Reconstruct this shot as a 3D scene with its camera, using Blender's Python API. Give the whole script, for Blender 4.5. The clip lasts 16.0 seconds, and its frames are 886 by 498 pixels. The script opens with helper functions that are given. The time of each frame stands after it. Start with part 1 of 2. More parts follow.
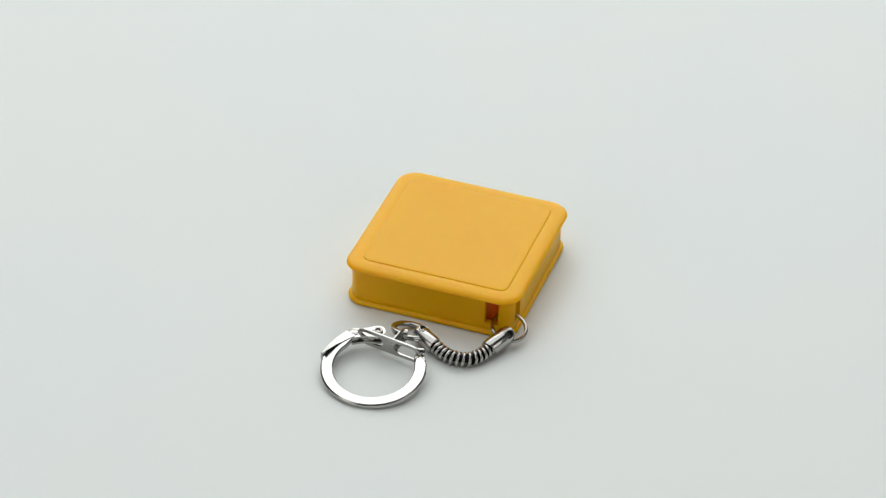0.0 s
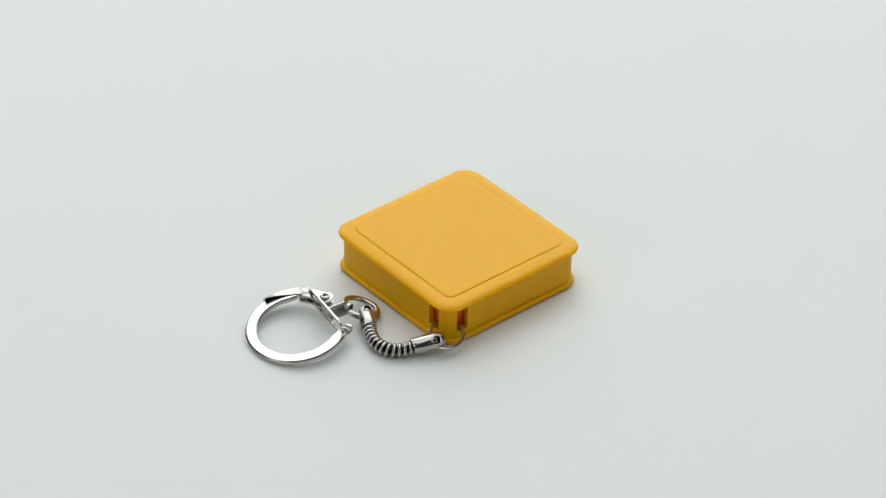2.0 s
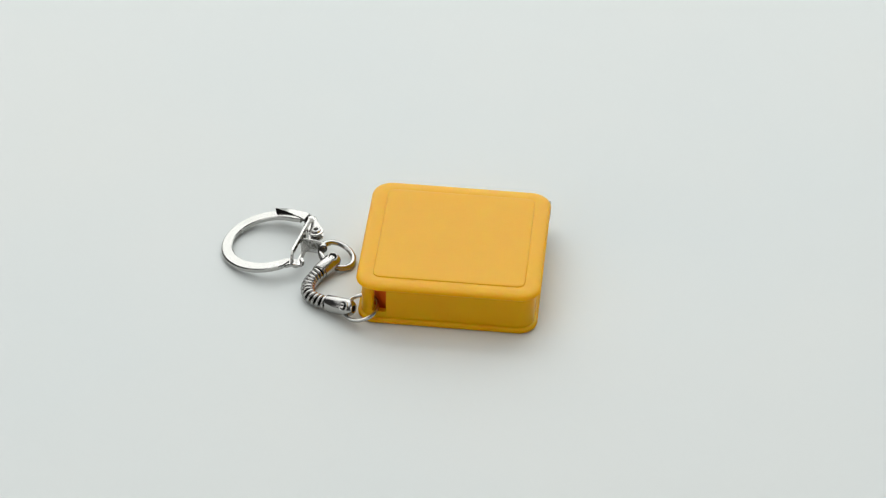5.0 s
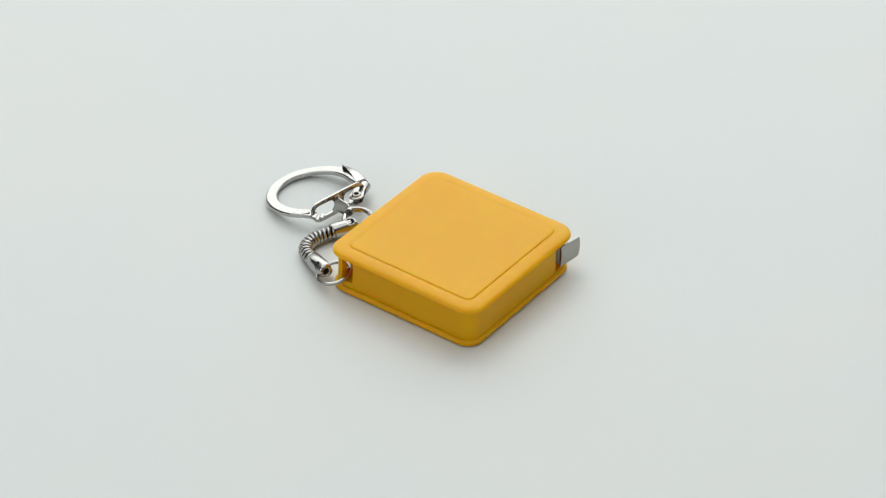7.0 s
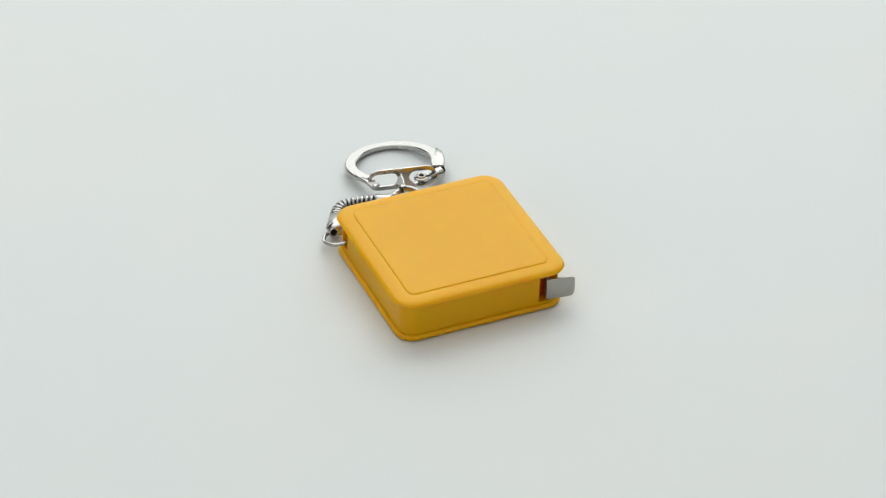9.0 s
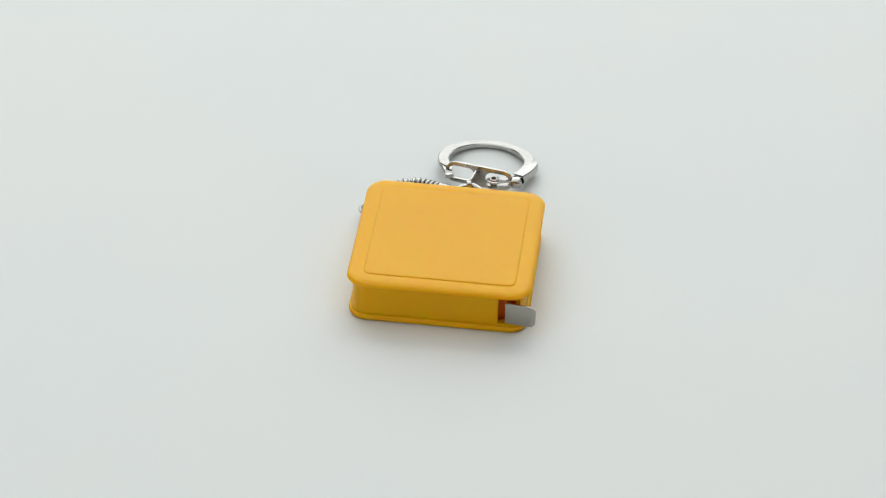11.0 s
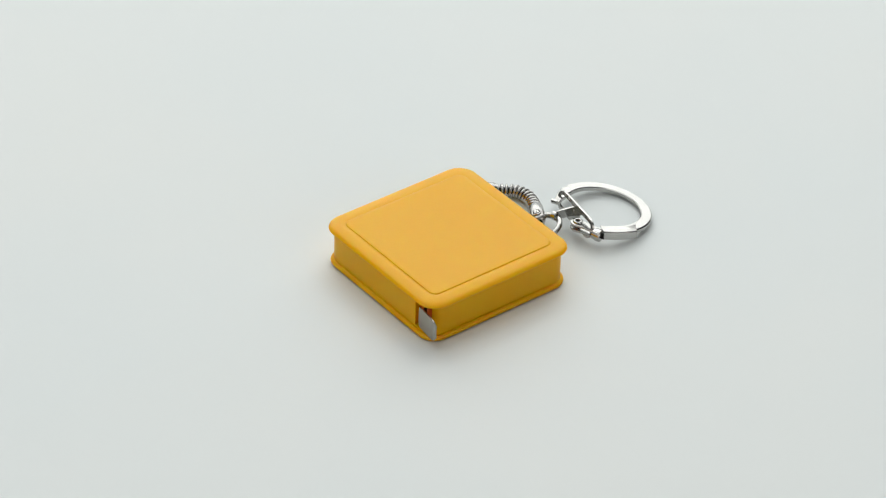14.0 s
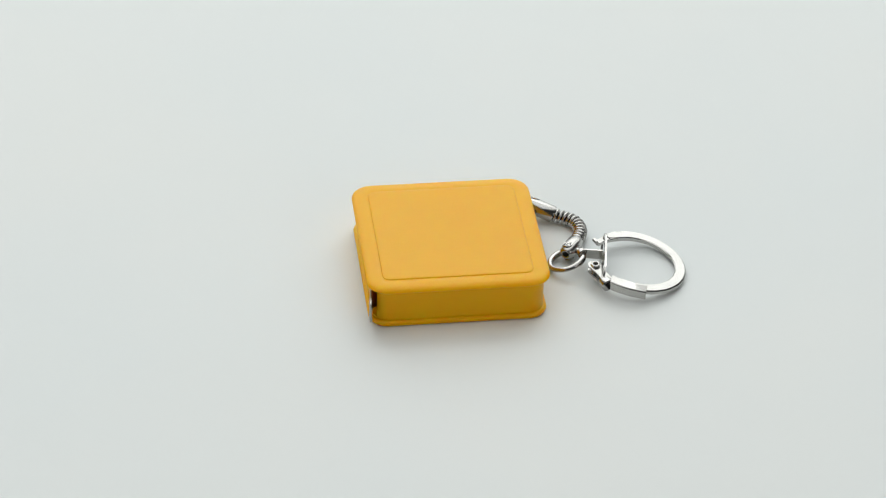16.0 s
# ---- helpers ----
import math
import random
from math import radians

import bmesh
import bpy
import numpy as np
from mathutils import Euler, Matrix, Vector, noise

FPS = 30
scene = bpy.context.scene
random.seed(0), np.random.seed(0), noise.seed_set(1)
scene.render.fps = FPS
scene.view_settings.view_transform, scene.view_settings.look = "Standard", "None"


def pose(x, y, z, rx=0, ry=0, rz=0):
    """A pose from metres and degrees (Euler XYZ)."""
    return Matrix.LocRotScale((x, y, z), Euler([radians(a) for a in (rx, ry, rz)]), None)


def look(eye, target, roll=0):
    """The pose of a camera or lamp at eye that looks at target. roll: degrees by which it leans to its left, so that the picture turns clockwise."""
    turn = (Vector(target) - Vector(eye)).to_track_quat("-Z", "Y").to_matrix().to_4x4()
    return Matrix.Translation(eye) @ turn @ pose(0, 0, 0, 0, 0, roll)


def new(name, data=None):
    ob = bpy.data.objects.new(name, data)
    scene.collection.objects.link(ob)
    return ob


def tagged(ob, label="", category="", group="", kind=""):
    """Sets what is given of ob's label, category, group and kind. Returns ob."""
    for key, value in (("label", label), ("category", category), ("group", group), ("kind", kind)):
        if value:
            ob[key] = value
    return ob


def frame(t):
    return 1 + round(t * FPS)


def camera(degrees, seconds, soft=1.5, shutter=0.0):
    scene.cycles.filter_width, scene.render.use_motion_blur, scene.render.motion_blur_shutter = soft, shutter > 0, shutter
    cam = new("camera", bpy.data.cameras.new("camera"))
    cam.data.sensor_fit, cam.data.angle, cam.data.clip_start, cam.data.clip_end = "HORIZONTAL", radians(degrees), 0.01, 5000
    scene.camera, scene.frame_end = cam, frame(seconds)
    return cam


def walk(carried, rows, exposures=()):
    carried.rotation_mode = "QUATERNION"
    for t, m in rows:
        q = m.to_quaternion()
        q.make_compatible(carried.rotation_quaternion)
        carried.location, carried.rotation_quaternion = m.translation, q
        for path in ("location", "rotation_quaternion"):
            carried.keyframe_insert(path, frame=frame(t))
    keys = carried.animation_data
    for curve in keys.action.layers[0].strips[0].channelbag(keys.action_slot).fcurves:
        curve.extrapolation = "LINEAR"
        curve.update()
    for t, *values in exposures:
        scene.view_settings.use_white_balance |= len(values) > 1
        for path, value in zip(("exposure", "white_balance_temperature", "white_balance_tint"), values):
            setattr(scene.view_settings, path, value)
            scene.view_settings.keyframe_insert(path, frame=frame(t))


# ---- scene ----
cam = camera(16.114, 16.0, soft=1.2)
EYE = Vector((0.0, -0.55627, 0.41252))
STAND = look(EYE, EYE + Vector((-0.0030172, 0.80737504, -0.59003088)), 1.687)
walk(cam, [(0.0, STAND), (16.0, STAND)])

MM = 0.001
TURN_START, TURN_RATE = 71.8, -15.216  # degrees, degrees a second: the turntable's steady turn

# ---- world and light ----
world = bpy.data.worlds.new("studio")
scene.world = world
world.use_nodes = True
world.node_tree.nodes["Background"].inputs["Color"].default_value = (0.86, 0.95, 1.0, 1)
world.node_tree.nodes["Background"].inputs["Strength"].default_value = 0.25


def softbox(name, eye, target, wide, high, watts, colour):
    data = bpy.data.lights.new(name, "AREA")
    data.shape, data.size, data.size_y = "RECTANGLE", wide, high
    data.energy, data.color = watts, colour
    ob = new(name, data)
    ob.matrix_world = look(eye, target)
    return ob


softbox("softbox_overhead", (-0.15, 0.2, 1.3), (0, 0.05, 0), 2.0, 1.5, 12.7, (0.97, 1.0, 0.99))
softbox("softbox_back", (0.0, 1.05, 0.82), (0, 0.0, 0.35), 2.4, 1.4, 19.2, (0.98, 1.0, 0.99))
softbox("softbox_left", (-1.2, -1.05, 0.75), (0, 0, 0), 1.0, 0.9, 4.4, (1.0, 0.985, 0.955))
softbox("softbox_right", (1.2, -1.05, 0.75), (0, 0, 0), 1.0, 0.9, 3.8, (1.0, 0.98, 0.945))


# ---- materials ----
def material(name):
    m = bpy.data.materials.new(name)
    m.use_nodes = True
    n, l = m.node_tree.nodes, m.node_tree.links
    return m, n, l, n["Principled BSDF"]


def noise_node(n, l, scale, detail=4.0, rough=0.55):
    co = n.new("ShaderNodeTexCoord")
    tex = n.new("ShaderNodeTexNoise")
    tex.inputs["Scale"].default_value = scale
    tex.inputs["Detail"].default_value = detail
    tex.inputs["Roughness"].default_value = rough
    l.new(co.outputs["Object"], tex.inputs["Vector"])
    return tex


def ramp(n, l, source, stops):
    r = n.new("ShaderNodeValToRGB")
    for i, (at, colour) in enumerate(stops):
        e = r.color_ramp.elements[i] if i < 2 else r.color_ramp.elements.new(at)
        e.position, e.color = at, colour
    l.new(source, r.inputs["Fac"])
    return r.outputs["Color"]


def grey_ramp(n, l, source, low, high, a=0.3, b=0.7):
    return ramp(n, l, source, [(a, (low, low, low, 1)), (b, (high, high, high, 1))])


def relief(n, l, b, source, strength, distance):
    bump = n.new("ShaderNodeBump")
    bump.inputs["Strength"].default_value = strength
    bump.inputs["Distance"].default_value = distance
    l.new(source, bump.inputs["Height"])
    l.new(bump.outputs["Normal"], b.inputs["Normal"])


def make_paper():
    m, n, l, b = material("white_paper")
    broad, fine = noise_node(n, l, 9.0, 3.0), noise_node(n, l, 900.0, 3.0)
    l.new(ramp(n, l, broad.outputs["Fac"], [(0.3, (0.69, 0.725, 0.722, 1)), (0.7, (0.717, 0.735, 0.72, 1))]), b.inputs["Base Color"])
    b.inputs["Roughness"].default_value = 0.7
    b.inputs["Specular IOR Level"].default_value = 0.25
    relief(n, l, b, fine.outputs["Fac"], 0.08, 0.0001)
    return m


def make_plastic():
    m, n, l, b = material("yellow_plastic")
    broad, fine = noise_node(n, l, 70.0, 3.0), noise_node(n, l, 1500.0, 4.0)
    l.new(ramp(n, l, broad.outputs["Fac"], [(0.3, (0.895, 0.478, 0.001, 1)), (0.7, (0.915, 0.502, 0.002, 1))]), b.inputs["Base Color"])
    l.new(grey_ramp(n, l, fine.outputs["Fac"], 0.30, 0.40), b.inputs["Roughness"])
    b.inputs["Subsurface Weight"].default_value = 0.85
    b.inputs["Subsurface Radius"].default_value = (1.0, 0.6, 0.15)
    b.inputs["Subsurface Scale"].default_value = 0.0006
    b.inputs["Specular IOR Level"].default_value = 0.27
    # thin walls let some light through
    glow = n.new("ShaderNodeBsdfTranslucent")
    glow.inputs["Color"].default_value = (1.0, 0.36, 0.001, 1)
    mix = n.new("ShaderNodeMixShader")
    mix.inputs["Fac"].default_value = 0.15
    l.new(b.outputs["BSDF"], mix.inputs[1])
    l.new(glow.outputs["BSDF"], mix.inputs[2])
    l.new(mix.outputs["Shader"], n["Material Output"].inputs["Surface"])
    relief(n, l, b, fine.outputs["Fac"], 0.10, 0.00008)
    return m


def make_red_plastic():
    m, n, l, b = material("orange_red_plastic")
    broad, fine = noise_node(n, l, 90.0, 3.0), noise_node(n, l, 1500.0, 4.0)
    l.new(ramp(n, l, broad.outputs["Fac"], [(0.3, (0.88, 0.15, 0.002, 1)), (0.7, (0.94, 0.18, 0.003, 1))]), b.inputs["Base Color"])
    l.new(grey_ramp(n, l, fine.outputs["Fac"], 0.4, 0.5), b.inputs["Roughness"])
    relief(n, l, b, fine.outputs["Fac"], 0.1, 0.00008)
    return m


def make_metal(name, colour, low, high, bump):
    m, n, l, b = material(name)
    fine, broad = noise_node(n, l, 1800.0, 4.0), noise_node(n, l, 220.0, 3.0)
    b.inputs["Metallic"].default_value = 1.0
    dull = tuple(c * 0.9 for c in colour)
    l.new(ramp(n, l, broad.outputs["Fac"], [(0.35, (*dull, 1)), (0.6, (*colour, 1))]), b.inputs["Base Color"])
    l.new(grey_ramp(n, l, broad.outputs["Fac"], low, high), b.inputs["Roughness"])
    relief(n, l, b, fine.outputs["Fac"], bump, 0.00005)
    return m


def make_wall_paint():
    m, n, l, b = material("grey_wall_paint")
    broad = noise_node(n, l, 2.0, 4.0)
    l.new(grey_ramp(n, l, broad.outputs["Fac"], 0.20, 0.23), b.inputs["Base Color"])
    b.inputs["Roughness"].default_value = 0.8
    return m


PAPER, PLASTIC, RED_PLASTIC, PAINT = make_paper(), make_plastic(), make_red_plastic(), make_wall_paint()
NICKEL = make_metal("nickel_plated_steel", (0.475, 0.466, 0.445), 0.16, 0.28, 0.09)
DULL_STEEL = make_metal("satin_steel", (0.40, 0.39, 0.35), 0.3, 0.42, 0.12)
# near-black: paints shade in bores, coil gaps and lever's hollow; also the hinge pin
DARK_STEEL = make_metal("shade_dark_steel", (0.014, 0.0135, 0.013), 0.4, 0.55, 0.1)


# ---- mesh helpers ----
def finish(ob, mat, sharp=35):
    ob.data.materials.append(mat)
    for f in ob.data.polygons:
        f.use_smooth = True
    ob.data.set_sharp_from_angle(angle=radians(sharp))
    return ob


def part(name, bm, mat, parent=None, label="", sharp=35):
    bmesh.ops.recalc_face_normals(bm, faces=bm.faces)
    me = bpy.data.meshes.new(name)
    bm.to_mesh(me)
    bm.free()
    ob = finish(new(name, me), mat, sharp)
    if parent:
        ob.parent = parent
    return tagged(ob, label)


def loft(bm, rings, closed=True, cap=True):
    """Skin rings of points one after another; closed: each ring is a loop."""
    rows = [[bm.verts.new(v) for v in r] for r in rings]
    k = len(rows[0])
    for a, b in zip(rows, rows[1:]):
        for i in range(k if closed else k - 1):
            j = (i + 1) % k
            bm.faces.new((a[i], a[j], b[j], b[i]))
    if cap:
        bm.faces.new(rows[0][::-1])
        bm.faces.new(rows[-1])
    return rows


def sweep(bm, path, section, up=Vector((0, 0, 1)), closed=False, sizes=None):
    """A section of (side, up) pairs carried along a path of points."""
    path = [Vector(q) for q in path]
    rings, k = [], len(path)
    for i, q in enumerate(path):
        a = path[(i - 1) % k] if closed or i else q
        b = path[(i + 1) % k] if closed or i < k - 1 else q
        along = (b - a).normalized()
        side = along.cross(up).normalized()
        top = side.cross(along)
        s = sizes[i] if sizes else 1.0
        rings.append([q + (side * u + top * v) * s for u, v in section])
    if closed:
        rings.append(rings[0])
    loft(bm, rings, cap=not closed)
    if closed:
        bmesh.ops.remove_doubles(bm, verts=bm.verts, dist=1e-7)


def disc_section(r, k=12):
    return [(r * math.cos(2 * math.pi * i / k), r * math.sin(2 * math.pi * i / k)) for i in range(k)]


def smooth_path(points, each=8):
    """Catmull-Rom through the points."""
    p = [Vector(q) for q in points]
    p = [2 * p[0] - p[1], *p, 2 * p[-1] - p[-2]]
    out = []
    for i in range(1, len(p) - 2):
        a, b, c, d = p[i - 1:i + 3]
        for j in range(each):
            t = j / each
            out.append(0.5 * (2 * b + (c - a) * t + (2 * a - 5 * b + 4 * c - d) * t * t + (3 * b - a - 3 * c + d) * t ** 3))
    return out + [p[-2]]


def prism(bm, outline, low, high, bevel=0.0):
    """A flat plate from an outline in the xy plane."""
    rows = [[bm.verts.new((x, y, z)) for x, y in outline] for z in (low, high)]
    k = len(outline)
    bm.faces.new(rows[0][::-1])
    bm.faces.new(rows[1])
    for i in range(k):
        j = (i + 1) % k
        bm.faces.new((rows[0][i], rows[0][j], rows[1][j], rows[1][i]))
    if bevel:
        edges = [e for e in bm.edges if abs((e.verts[0].co - e.verts[1].co).z) < 1e-9]
        bmesh.ops.bevel(bm, geom=edges, offset=bevel, segments=2, affect="EDGES", profile=0.6)


# ---- the studio ----
def backdrop():
    bm = bmesh.new()
    line = [(-0.5, 0.0), (0.85, 0.0)]
    line += [(0.85 + 0.5 * math.sin(a), 0.5 - 0.5 * math.cos(a)) for a in [radians(6 * i) for i in range(1, 16)]]
    line += [(1.35, 1.7)]
    under = [(y + 0.004 * (1 if z > 0.3 else 0), z - 0.004 * (1 if z <= 0.3 else 0)) for y, z in line]
    ring = [(y, z - 0.0005) for y, z in line + under[::-1]]
    loft(bm, [[Vector((x, y, z)) for y, z in ring] for x in (-0.75, 0.75)])
    ob = part("backdrop", bm, PAPER)
    tagged(ob, "seamless white paper sweep lying flat on the floor", "backdrop", kind="structure")


def box_bm(x0, x1, y0, y1, z0, z1):
    bm = bmesh.new()
    prism(bm, [(x0, y0), (x1, y0), (x1, y1), (x0, y1)], z0, z1)
    return bm


BASE = -0.0047  # the studio floor, under the paper


def room():
    for name, b in (("wall_north", (-2.7, 2.7, 1.356, 1.456, BASE, 2.6)), ("wall_south", (-2.7, 2.7, -2.9, -2.8, BASE, 2.6)),
                    ("wall_east", (2.6, 2.7, -2.8, 1.356, BASE, 2.6)), ("wall_west", (-2.7, -2.6, -2.8, 1.356, BASE, 2.6)),
                    ("floor", (-2.7, 2.7, -2.9, 1.456, BASE - 0.1, BASE)), ("ceiling", (-2.7, 2.7, -2.9, 1.456, 2.6, 2.7))):
        ob = part(name, box_bm(*b), PAINT)
        tagged(ob, "plain grey painted studio surface", name.split("_")[0], kind="structure")


# ---- the tape measure on its key ring ----
CX, CY, HX, HY = 0.63, -1.05, 20.0, 20.06  # case centre and half sizes, mm
TOP = 10.23


def rounded_square(inset, r, k=10):
    hx, hy = HX - inset, HY - inset
    r = max(r, 0.3)
    out = []
    for q, (sx, sy) in enumerate(((1, 1), (-1, 1), (-1, -1), (1, -1))):
        for i in range(k + 1):
            a = radians(90 * q + 90 * i / k)
            out.append((CX + sx * (hx - r) + r * math.cos(a), CY + sy * (hy - r) + r * math.sin(a)))
    return out


def plate_mesh(profile):
    bm = bmesh.new()
    rings = [[Vector((x, y, z)) * MM for x, y in rounded_square(s, 4.6 - s if s < 2.6 else max(2.0 - (s - 2.6) * 0.3, 0.6))] for s, z in profile]
    loft(bm, rings)
    return bm


def wall_run(start, stop, low, high, parent, name, label=""):
    """A stretch of the case's side wall, from one place along its outline to another (mm from the east side's middle, anticlockwise)."""
    outer, inner = rounded_square(1.25, 3.35, 12), rounded_square(2.6, 2.0, 12)
    at, s = [0.0], 0.0
    loop = outer + [outer[0]]
    for a, b in zip(loop, loop[1:]):
        s += math.dist(a, b)
        at.append(s)
    total = s

    def point(u, line):
        u %= total
        line = line + [line[0]]
        for i in range(len(at) - 1):
            if at[i] <= u <= at[i + 1]:
                w = (u - at[i]) / max(at[i + 1] - at[i], 1e-9)
                return (line[i][0] * (1 - w) + line[i + 1][0] * w, line[i][1] * (1 - w) + line[i + 1][1] * w)
        return line[0]

    stops = [start] + [u + n * total for n in (-1, 0, 1) for u in at[:-1] if start + 0.05 < u + n * total < stop - 0.05] + [stop]
    rings = []
    for u in stops:
        (ox, oy), (ix, iy) = point(u, outer), point(u, inner)
        rings.append([Vector(v) * MM for v in ((ox, oy, low), (ox, oy, high), (ix, iy, high), (ix, iy, low))])
    bm = bmesh.new()
    loft(bm, rings)
    return part(name, bm, PLASTIC, parent, label)


def wall_place(x, y):
    """Distance along the wall's outline of the point nearest to x, y."""
    loop = rounded_square(1.25, 3.35, 12)
    loop = loop + [loop[0]]
    best, s = (1e9, 0), 0.0
    for a, b in zip(loop, loop[1:]):
        d = math.dist(a, b)
        if d > 1e-9:
            w = min(max(((x - a[0]) * (b[0] - a[0]) + (y - a[1]) * (b[1] - a[1])) / d ** 2, 0), 1)
            q = (a[0] + w * (b[0] - a[0]), a[1] + w * (b[1] - a[1]))
            best = min(best, (math.dist(q, (x, y)), s + w * d))
        s += d
    return best[1], s


def build_case(root):
    top = [(2.2, 8.62), (1.0, 8.6), (0.45, 8.68), (0.14, 8.88), (0.0, 9.12), (0.1, 9.34), (0.3, 9.56), (0.6, 9.74), (1.0, 9.88), (1.45, 9.97), (2.2, 10.05),
           (3.32, 10.09), (3.42, 10.04), (3.52, 10.03), (3.58, 10.12), (3.64, 10.19), (3.74, TOP), (4.6, TOP), (12.0, TOP)]
    low = [(12.0, -0.5), (2.6, -0.5), (1.35, -0.46), (0.8, -0.28), (0.52, 0.12), (0.45, 0.4), (0.54, 0.7), (0.78, 0.93), (1.1, 1.03), (2.2, 1.05)]
    part("top_plate", plate_mesh(top), PLASTIC, root, "", 28)
    part("bottom_plate", plate_mesh(low), PLASTIC, root)
    # openings: one for the blade at the north-east corner, two beside the post at the south-west corner
    east, total = wall_place(19.4, 12.1)
    corner = wall_place(18.7, 16.9)[0]
    west_a, west_b = wall_place(-18.1, -13.7)[0], wall_place(-18.1, -16.8)[0]
    south_a, south_b = wall_place(-15.5, -19.9)[0], wall_place(-12.5, -19.9)[0]
    z0, z1, sill = 1.03, 8.64, 2.5
    part_of = (root, "side_wall")
    wall_run(corner, west_a, z0, z1, *part_of)
    wall_run(south_b, total + east if east < south_b else east, z0, z1, *part_of)
    wall_run(west_b, south_a, z0, z1, root, "corner_post")
    wall_run(west_a, west_b, z0, sill, root, "sill")
    wall_run(south_a, south_b, z0, sill, root, "sill")
    wall_run(east if east < corner else east - total, corner, z0, 1.5, root, "sill")


def build_liner(root):
    # liner added close behind the openings, closing the view into the cavity with orange-red
    bm = bmesh.new()
    rings = [[Vector((x, y, z)) * MM for x, y in rounded_square(s, 8.9 - s, 12)] for s, z in ((2.9, 1.02), (2.9, 8.65), (3.7, 8.65), (3.7, 1.02), (2.9, 1.02))]
    loft(bm, rings, cap=False)
    bmesh.ops.remove_doubles(bm, verts=bm.verts, dist=1e-7)
    part("inner_liner", bm, RED_PLASTIC, root, "orange-red liner added behind the openings")


def build_blade(root):
    # the blade's end runs out of the case along its east side, tipped with a bent hook
    bm = bmesh.new()
    run = [(17.6, 13.9), (18.4, 14.1), (19.0, 14.5), (19.5, 15.4), (19.85, 16.4)]
    sweep(bm, [Vector((x, y, 4.7)) * MM for x, y in run], [(-0.08 * MM, -2.5 * MM), (0.08 * MM, -2.5 * MM), (0.08 * MM, 2.5 * MM), (-0.08 * MM, 2.5 * MM)])
    blade = part("blade", bm, DULL_STEEL, root, "steel tape blade end")
    bm = bmesh.new()
    line = [(19.6, 13.75), (19.72, 14.6), (19.85, 15.6), (19.98, 16.6), (20.1, 17.6), (20.2, 18.4), (20.28, 19.0), (20.34, 19.5), (20.34, 19.85), (20.24, 20.08), (20.0, 20.2)]
    trims = [0.12, 0.0, 0.0, 0.0, 0.0, 0.02, 0.07, 0.17, 0.36, 0.7, 1.15]
    rings = []
    for i, (x, y) in enumerate(line):
        a, b = Vector(line[max(i - 1, 0)]), Vector(line[min(i + 1, len(line) - 1)])
        d = (b - a).normalized()
        nx, ny = d.y * 0.17, -d.x * 0.17
        h = 2.65 - trims[i]
        # the sheet is bowed across its height, like the blade
        rings.append([Vector((x + nx * s - 0.16 * (v / 2.65) ** 2, y + ny * s, 4.65 + v * h / 2.65)) * MM
                      for s, v in [(1, -2.65 + 5.3 * j / 6) for j in range(7)] + [(-1, 2.65 - 5.3 * j / 6) for j in range(7)]])
    loft(bm, rings)
    part("end_hook", bm, DULL_STEEL, blade, "dull grey steel hook")


def torus_path(centre, r, lean_x, lean_y, k=40):
    """A round wire's path; lean: its slope in x and y."""
    out = []
    for i in range(k):
        a = 2 * math.pi * i / k
        x, y = r * math.cos(a), r * math.sin(a)
        out.append(Vector((centre[0] + x, centre[1] + y, centre[2] + lean_x * x + lean_y * y)) * MM)
    return out


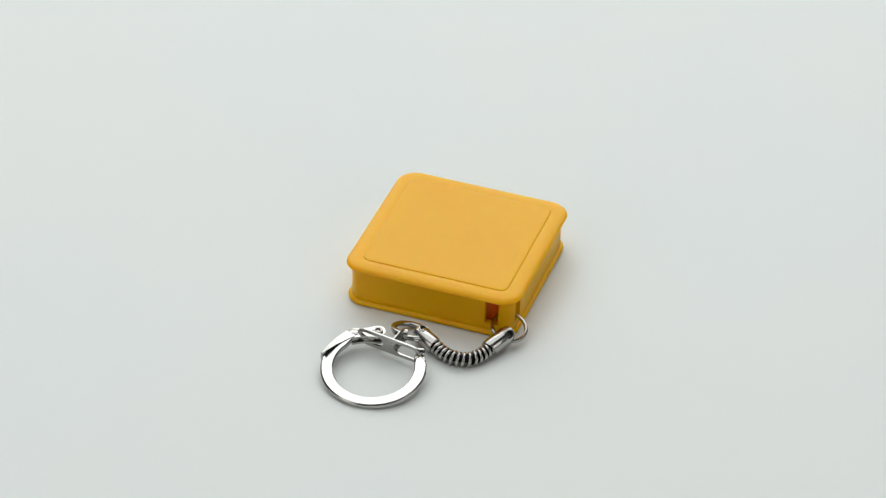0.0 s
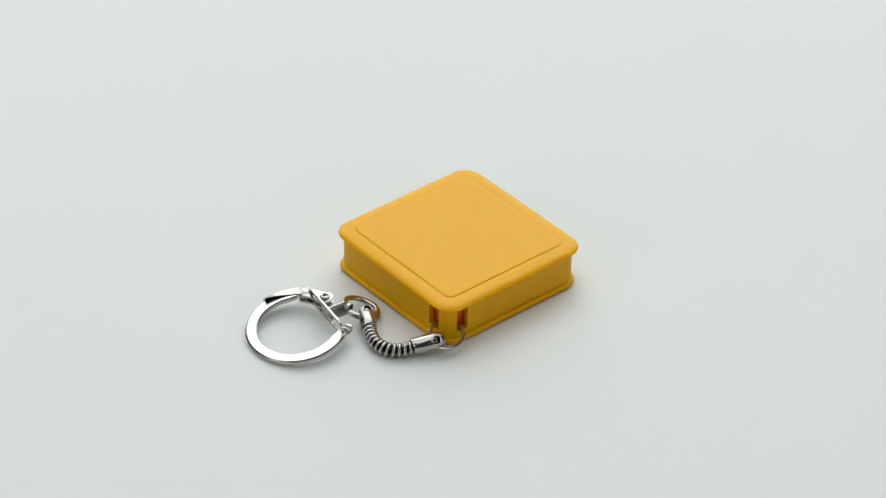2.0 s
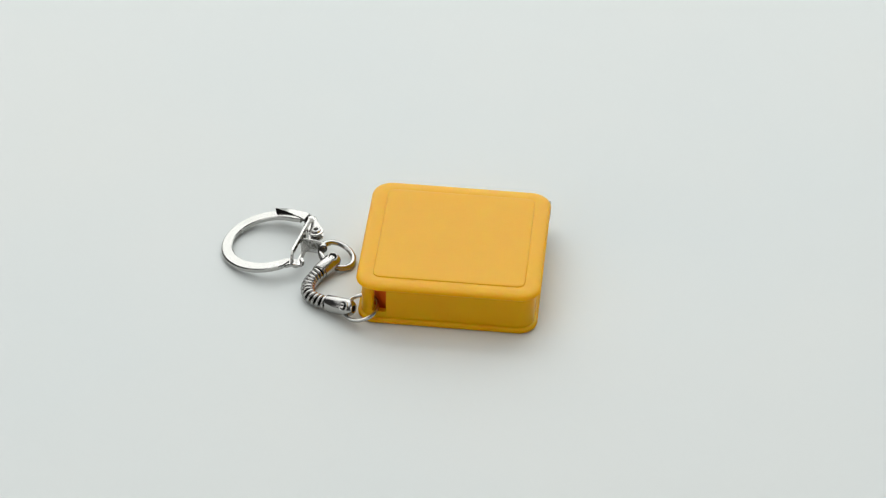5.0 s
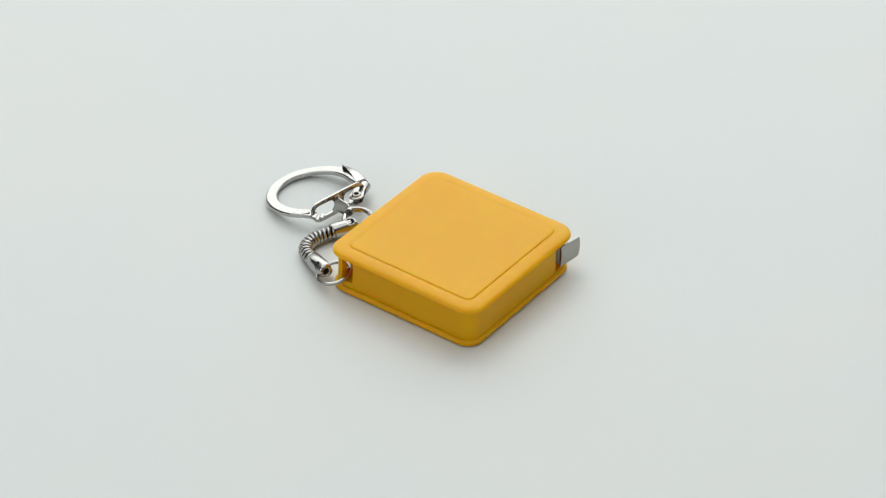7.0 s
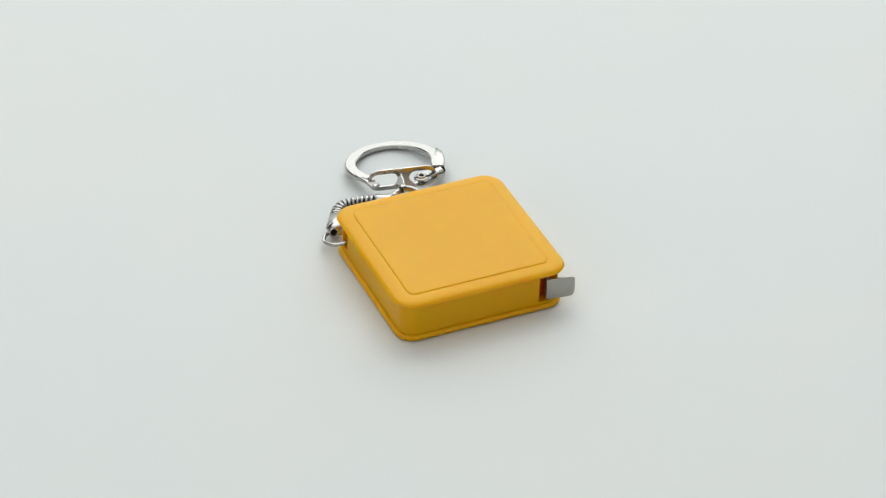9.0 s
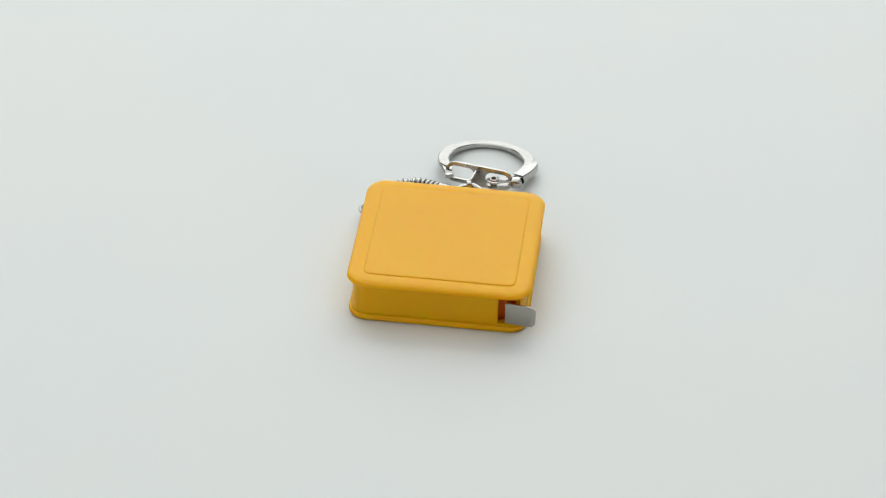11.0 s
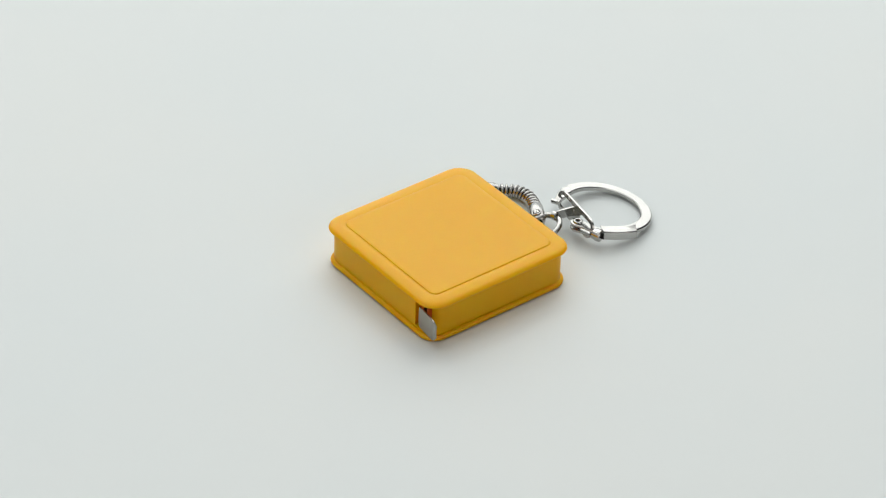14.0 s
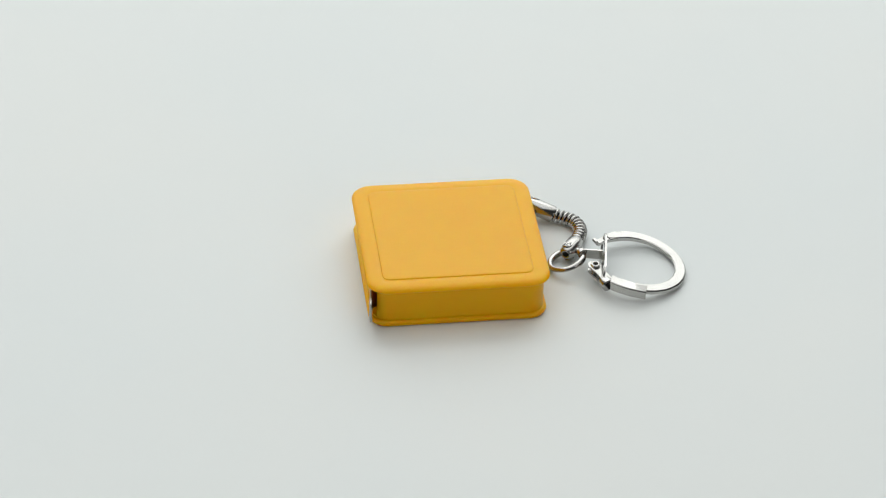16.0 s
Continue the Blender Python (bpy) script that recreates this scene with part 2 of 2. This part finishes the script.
def end_cap(parent, tip, end, eye_out, size=1.0):
    """A rolled tube over the spring, flattened towards an open mouth and pierced by a cross hole; eye_out: which way the hole looks (side, up)."""
    tip, end = Vector(tip), Vector(end)
    along = (tip - end).normalized()
    side = along.cross(Vector((0, 0, 1))).normalized()
    top = side.cross(along)
    length = (tip - end).length
    face = (side * eye_out[0] + top * eye_out[1]).normalized()
    across = face.cross(along)
    bm = bmesh.new()
    rings = []
    # wide: across the hole's axis; high: along it
    for d, wide, high in ((0.12, 1.36, 1.36), (0.0, 1.5, 1.5), (0.02, 1.68, 1.68), (0.16, 1.75, 1.75), (2.4, 1.75, 1.74), (length - 2.6, 1.74, 1.7), (length - 1.7, 1.71, 1.58),
                          (length - 0.9, 1.6, 1.44), (length - 0.4, 1.38, 1.26), (length - 0.1, 1.12, 1.0), (length, 0.92, 0.82), (length - 0.06, 0.72, 0.62), (length - 0.5, 0.6, 0.5)):
        c = end + along * d
        # the cut at the spring's end runs a little slanting
        rings.append([(c + across * (wide * size * math.cos(t)) + face * (high * size * math.sin(t)) - along * (0.35 * max(0.0, 1 - d / 2.4) * math.cos(t))) * MM
                      for t in [2 * math.pi * i / 24 for i in range(24)]])
    loft(bm, rings)
    cap = part("end_cap", bm, NICKEL, parent, "smooth rolled end cap with a cross hole")
    for way in (1, -1):
        c = end + along * (length - 1.75) + face * (way * 1.56 * size)
        bm = bmesh.new()
        loop = [(c + along * (1.0 * math.cos(t)) + across * (1.0 * math.sin(t)) - face * (way * 0.14 * math.sin(t) ** 2)) * MM for t in [2 * math.pi * i / 20 for i in range(20)]]
        sweep(bm, loop, disc_section(0.2 * MM, 8), up=face, closed=True)
        part("eye", bm, NICKEL, cap)
        # the hole's shade is a near-black plug set into the cap
        bm = bmesh.new()
        rings = [[(c + face * (way * h) + along * (r * math.cos(t)) + across * (r * math.sin(t)) - face * (way * 0.14 * math.sin(t) ** 2)) * MM for t in [2 * math.pi * i / 20 for i in range(20)]]
                 for h, r in ((-0.6, 0.96), (0.12, 0.94), (0.09, 0.5), (0.07, 0.1))]
        loft(bm, rings)
        part("eye_shade", bm, DARK_STEEL, cap, "near-black plug for the shade in the eye's bore")
    # another near-black plug gives the shade inside the mouth
    bm = bmesh.new()
    rings = [[(end + along * d + across * (r * 1.08 * size * math.cos(t)) + face * (r * 0.92 * size * math.sin(t))) * MM for t in [2 * math.pi * i / 16 for i in range(16)]]
             for d, r in ((length - 0.7, 0.6), (length - 0.16, 0.68), (length - 0.22, 0.3), (length - 0.24, 0.05))]
    loft(bm, rings)
    part("mouth", bm, DARK_STEEL, cap, "near-black plug for the shade in the tube's mouth")


CHAIN = [(-28.4, -5.7, 1.55), (-30.0, -8.9, 1.2), (-30.5, -11.5, 1.13), (-29.8, -14.3, 1.13), (-27.6, -16.2, 1.2), (-25.0, -17.3, 1.55)]


def build_chain(root):
    line = smooth_path([Vector(v) * MM for v in CHAIN], 60)
    # core, coloured near-black for the shade between the coils
    bm = bmesh.new()
    sweep(bm, line[::6] + [line[-1]], disc_section(0.8 * MM, 12))
    chain = part("chain", bm, DARK_STEEL, root, "flexible coiled spring link")
    # spring wire
    lengths = [0.0]
    for a, b in zip(line, line[1:]):
        lengths.append(lengths[-1] + (b - a).length)
    total, turns, each = lengths[-1], 13.2, 24
    path = []
    j = 0
    for i in range(int(turns * each) + 1):
        s = total * i / (turns * each)
        while j < len(line) - 2 and lengths[j + 1] < s:
            j += 1
        w = (s - lengths[j]) / (lengths[j + 1] - lengths[j])
        c = line[j].lerp(line[j + 1], w)
        along = (line[min(j + 2, len(line) - 1)] - line[max(j - 1, 0)]).normalized()
        side = along.cross(Vector((0, 0, 1))).normalized()
        top = side.cross(along)
        a = 2 * math.pi * i / each
        path.append(c + (side * math.cos(a) + top * math.sin(a)) * 1.21 * MM)
    bm = bmesh.new()
    rings = []
    for i, q in enumerate(path):
        along = (path[min(i + 1, len(path) - 1)] - path[max(i - 1, 0)]).normalized()
        j = min(int(i / len(path) * len(line)), len(line) - 1)
        out = (q - line[j])
        out = (out - along * out.dot(along)).normalized()
        other = along.cross(out)
        rings.append([q + (out * math.cos(t) * 0.45 + other * math.sin(t) * 0.40) * MM for t in [2 * math.pi * k / 8 for k in range(8)]])
    loft(bm, rings)
    part("spring", bm, NICKEL, chain, "ridged coil of bright wire", 60)
    end_cap(chain, (-25.5, -0.9, 2.2), (-28.6, -6.1, 1.5), (0.25, 1.0), 1.06)
    end_cap(chain, (-19.4, -20.3, 3.0), (-25.3, -17.2, 1.5), (0.75, 0.66), 1.1)


RING = Vector((-40.95, 3.25, 2.0))
LEAN_X, LEAN_Y = 0.18, 0.0
OUTSIDE, INSIDE = (10.85, 11.25), (8.45, 8.65)  # half sizes of the slightly oval ring


def ring_top(x, y):
    return RING.z + LEAN_X * (x - RING.x) + LEAN_Y * (y - RING.y)


def build_key_ring(root):
    # flat stamped ring, open at the clasp
    bm = bmesh.new()
    rings = []
    n = 72
    for i in range(n + 1):
        a = radians(50 + (303 - 50) * i / n)
        near_end = min(i, n - i)
        trim = max(0.0, 1 - near_end / 3)
        inner, outer = 0.55 * trim, -0.7 * trim
        sect = []
        for rx, ry, r, h in ((*INSIDE, inner, -0.4), (*INSIDE, inner + 0.2, -0.57), (*OUTSIDE, outer - 0.25, -0.57), (*OUTSIDE, outer, -0.34),
                             (*OUTSIDE, outer, 0.34), (*OUTSIDE, outer - 0.25, 0.57), (*INSIDE, inner + 0.2, 0.57), (*INSIDE, inner, 0.4)):
            x, y = RING.x + (rx + r) * math.cos(a), RING.y + (ry + r) * math.sin(a)
            sect.append(Vector((x, y, ring_top(x, y) + h)) * MM)
        rings.append(sect)
    loft(bm, rings)
    ring = part("key_ring", bm, NICKEL, root, "flat polished split key ring")

    # clasp plate standing on edge across the ring's opening, with two long windows
    south, north = Vector((-34.9, -5.6)), Vector((-32.0, 10.2))
    d = (north - south).normalized()
    length = (north - south).length
    bm = bmesh.new()
    low, high, z_mid = -2.35, 2.45, 2.9

    def stadium(x0, x1, h, k=8):
        r = h
        out = [(x1 - r + r * math.cos(t), r * math.sin(t)) for t in [radians(-90 + 180 * i / k) for i in range(k + 1)]]
        return out + [(x0 + r + r * math.cos(t), r * math.sin(t)) for t in [radians(90 + 180 * i / k) for i in range(k + 1)]]

    def slab(outline_out, outline_in):
        k = len(outline_out)
        vs = []
        for side in (-0.22, 0.22):
            for line in (outline_out, outline_in):
                row = []
                for u, v in line:
                    q = south + d * u + Vector((-d.y, d.x)) * (side + 0.2 * v)
                    row.append(bm.verts.new(Vector((q.x, q.y, z_mid + v)) * MM))
                vs.append(row)
        a, b, c, e = vs
        for i in range(k):
            j = (i + 1) % k
            for p, q in ((a, b), (b, e), (e, c), (c, a)):
                bm.faces.new((p[i], p[j], q[j], q[i]))

    def square_end(line, x, h, first):
        k = len(line) // 2
        return [(x, v) if (i < k) == first else (u, v) for i, (u, v) in enumerate(line)]

    slab(square_end(stadium(0.0, 8.6, 2.4), 8.4, 2.4, True), stadium(0.75, 7.0, 1.5))
    slab(square_end(stadium(8.2, length, 2.4), 8.4, 2.4, False), stadium(9.6, length - 0.8, 1.45))
    plate = part("clasp_plate", bm, NICKEL, ring, "thin spring plate with two long windows")

    # tongue bent out of the plate towards the case, rolled to an eye round the link ring
    bm = bmesh.new()
    path = [(-33.4, 1.3, 3.2), (-32.0, 1.1, 3.25), (-30.6, 0.85, 3.3), (-29.6, 0.6, 3.3), (-29.0, 0.45, 3.3)]
    sweep(bm, [Vector(v) * MM for v in path], [(0.28 * MM, -1.45 * MM), (0.55 * MM, -1.4 * MM), (-0.2 * MM, 1.5 * MM), (-0.48 * MM, 1.45 * MM)], sizes=[1, 1, 1, 0.95, 0.8])
    tongue = part("tongue", bm, NICKEL, ring)
    bm = bmesh.new()
    loop = [Vector((-28.9 + 0.85 * math.cos(t), 0.45 + 0.2 * math.cos(t), 3.35 + 0.85 * math.sin(t))) * MM for t in [2 * math.pi * i / 20 for i in range(20)]]
    sweep(bm, loop, [(0.2 * MM, -0.5 * MM), (0.2 * MM, 0.5 * MM), (-0.2 * MM, 0.5 * MM), (-0.2 * MM, -0.5 * MM)], up=Vector((-0.23, 0.97, 0)), closed=True)
    part("tongue_eye", bm, NICKEL, tongue)

    # neck of the ring's free end: through the plate's window, its tip turned up
    bm = bmesh.new()
    neck = smooth_path([Vector(v) * MM for v in ((-36.6, -5.6, 2.75), (-35.4, -5.1, 2.75), (-34.5, -4.8, 2.55), (-33.7, -4.6, 2.3), (-33.1, -4.45, 2.35), (-32.8, -4.4, 2.75), (-32.75, -4.4, 3.3))], 8)
    k = len(neck) - 1
    sweep(bm, neck, [(u * MM, v * MM) for u, v in ((-0.95, -0.26), (-0.82, -0.38), (0.82, -0.38), (0.95, -0.26), (0.95, 0.26), (0.82, 0.38), (-0.82, 0.38), (-0.95, 0.26))],
          up=Vector((-0.55, -0.25, 0.8)), sizes=[1.0 + 0.35 * max(0.0, 1 - 3 * i / k) - 0.25 * max(0.0, 4 * i / k - 3) for i in range(k + 1)])
    part("neck", bm, NICKEL, ring, "narrow neck hooked into the plate")

    # lever: a folded channel over the ring's other end
    tip, heel = Vector((-40.8, 15.1)), Vector((-33.3, 12.3))
    d = (heel - tip).normalized()
    out = Vector((-d.y, d.x))
    if out.y < 0:
        out = -out
    bm = bmesh.new()
    rings = []
    for i in range(9):
        t = i / 8
        c = tip.lerp(heel, t) + out * (0.5 * math.sin(math.pi * t))
        rise = 0.78 - 0.1 * t
        wide = 1.2 + 1.3 * t
        drop = 2.0 + 0.1 * t
        lift = 0.75 - 0.85 * min(t / 0.65, 1.0)
        th = 0.3
        z = ring_top(c.x, c.y) + rise
        # wall, rounded shoulder, sheet rising to its free edge, and back along the inside
        outer = [(0.2, -drop)] + [(0.2 - 0.42 * (1 - math.cos(g)), -0.42 + 0.42 * math.sin(g)) for g in [radians(15 * j) for j in range(7)]]
        inside = [(-wide, lift), (-wide + 0.02, lift - th * 0.8), (-0.6, -th - 0.02), (-0.3, -th - 0.2), (-0.15, -th - 0.55), (-0.12, -drop)]
        rings.append([Vector((c.x + out.x * u, c.y + out.y * u, max(z + h, -0.35))) * MM for u, h in outer + inside])
    loft(bm, rings)
    lever = part("lever", bm, NICKEL, ring, "folded sheet lever closed over the ring", 40)

    # near-black filler standing in for the shade under the fold
    bm = bmesh.new()
    rings = []
    for i in range(6):
        t = 0.62 * i / 5
        c = tip.lerp(heel, t + 0.01) + out * (0.5 * math.sin(math.pi * t))
        z = ring_top(c.x, c.y) + 0.78 - 0.1 * t
        n_, m_ = c - out * (1.22 + 1.3 * t), c - out * 0.3
        top_n = 0.75 - 0.85 * t / 0.65 - 0.16
        deep = 0.1 + 1.5 * (1 - t / 0.62)
        rings.append([Vector((q.x, q.y, z + h)) * MM for q, h in ((m_, -0.45 - deep * 0.3), (m_, -0.4), (n_, top_n), (n_, top_n - deep))])
    loft(bm, rings)
    part("lever_shade", bm, DARK_STEEL, lever, "near-black filler for the shade under the fold")

    # ear from the lever's heel to the pivot
    bm = bmesh.new()
    a, b = Vector((-33.0, 10.9)), Vector((-31.05, 5.95))
    d = (b - a).normalized()
    s = Vector((-d.y, d.x))
    line = [a - d * 0.3 - s * 1.5, a + d * 1.6 - s * 1.1, a + d * 3.2 - s * 1.15]
    line += [b + (d * math.cos(t) + s * math.sin(t)) * 1.7 for t in [radians(-100 + 200 * i / 12) for i in range(13)]]
    line += [a + d * 3.2 + s * 1.15, a + d * 1.6 + s * 1.1, a - d * 0.3 + s * 1.5]
    prism(bm, [(v.x * MM, v.y * MM) for v in line], 0, 0.45 * MM, 0.1 * MM)
    for v in bm.verts:
        v.co.z += (ring_top(v.co.x / MM, v.co.y / MM) - 0.35) * MM
    part("ear", bm, NICKEL, ring)
    bm = bmesh.new()
    prism(bm, [(v.x * MM, v.y * MM) for v in line], 0, 0.45 * MM, 0.1 * MM)
    for v in bm.verts:
        v.co.z += (ring_top(v.co.x / MM, v.co.y / MM) - 1.8) * MM
    part("ear", bm, NICKEL, ring)
    # folded heel between the ears and the lever, and the dark pin in the gap
    bm = bmesh.new()
    rings = []
    for t, wide, high in ((0.0, 0.9, 0.75), (0.12, 1.25, 1.0), (0.5, 1.45, 1.12), (0.88, 1.5, 1.15), (1.0, 1.2, 0.9)):
        c = Vector((-32.2, 9.7)).lerp(Vector((-33.15, 11.85)), t)
        z = ring_top(c.x, c.y) - 0.75
        rings.append([Vector((c.x + wide * math.cos(g) * 0.92, c.y + wide * math.cos(g) * 0.4, z + high * math.sin(g) * (1.0 if g < math.pi else 1.5))) * MM for g in [2 * math.pi * i / 16 for i in range(16)]])
    loft(bm, rings)
    part("heel", bm, NICKEL, ring, "folded heel of the lever")
    bm = bmesh.new()
    z = ring_top(-33.2, 12.0) - 0.7
    sweep(bm, [Vector((-32.9, 11.2, z)) * MM, Vector((-33.4, 12.5, z)) * MM], disc_section(0.72 * MM, 14))
    part("hinge_pin", bm, DARK_STEEL, ring, "dark hinge pin in the gap")
    bm = bmesh.new()
    z = ring_top(b.x, b.y) - 0.8
    rings = []
    for h, r in ((-1.4, 0.6), (-1.3, 1.0), (-0.9, 1.0), (-0.8, 0.75), (0.85, 0.75), (0.88, 1.05), (1.1, 1.12), (1.35, 1.0), (1.45, 0.8), (1.4, 0.6), (1.2, 0.52), (0.6, 0.5)):
        rings.append([Vector((b.x + r * math.cos(t), b.y + r * math.sin(t), z + h)) * MM for t in [2 * math.pi * i / 20 for i in range(20)]])
    loft(bm, rings)
    rivet = part("rivet", bm, NICKEL, ring, "hollow rivet head")
    # near-black plug: the shade down the hollow rivet, put into its colour
    bm = bmesh.new()
    rings = [[Vector((b.x + r * math.cos(t), b.y + r * math.sin(t), z + h)) * MM for t in [2 * math.pi * i / 20 for i in range(20)]] for h, r in ((0.4, 0.5), (0.95, 0.53), (0.9, 0.3), (0.88, 0.05))]
    loft(bm, rings)
    part("rivet_shade", bm, DARK_STEEL, rivet, "near-black plug for the shade in the rivet's bore")


def build_links(root):
    bm = bmesh.new()
    sweep(bm, torus_path((-18.0, -19.3, 2.65), 3.65, 0.2, 0.2, 48), disc_section(0.43 * MM, 10), closed=True)
    part("corner_ring", bm, NICKEL, root, "thin wire ring round the case's corner post")
    bm = bmesh.new()
    coil = []
    for i in range(105):
        a, t = 2 * math.pi * i / 48 + 2.2, i / 104
        x, y = 3.65 * math.cos(a), 3.75 * math.sin(a)
        coil.append(Vector((-25.6 + x, 0.4 + y, 1.25 + 0.85 * t - 0.34 * x + (0.16 - 0.12 * t) * y)) * MM)
    sweep(bm, coil, [(1.35 * u, v) for u, v in disc_section(0.46 * MM, 12)])
    part("link_ring", bm, NICKEL, root, "small wire split ring")


def build_tape_measure():
    root = new("tape_measure_keyring")
    root.empty_display_size = 0.02
    tagged(root, "square yellow plastic pocket tape measure with chained nickel key ring", "tape measure")
    build_case(root)
    build_liner(root)
    build_blade(root)
    build_chain(root)
    build_links(root)
    build_key_ring(root)
    return root


backdrop()
room()
tape_measure = build_tape_measure()


def motions():
    rows = [(i / 6, pose(0, 0, 0, 0, 0, TURN_START + TURN_RATE * i / 6)) for i in range(97)]
    walk(tape_measure, rows)


motions()
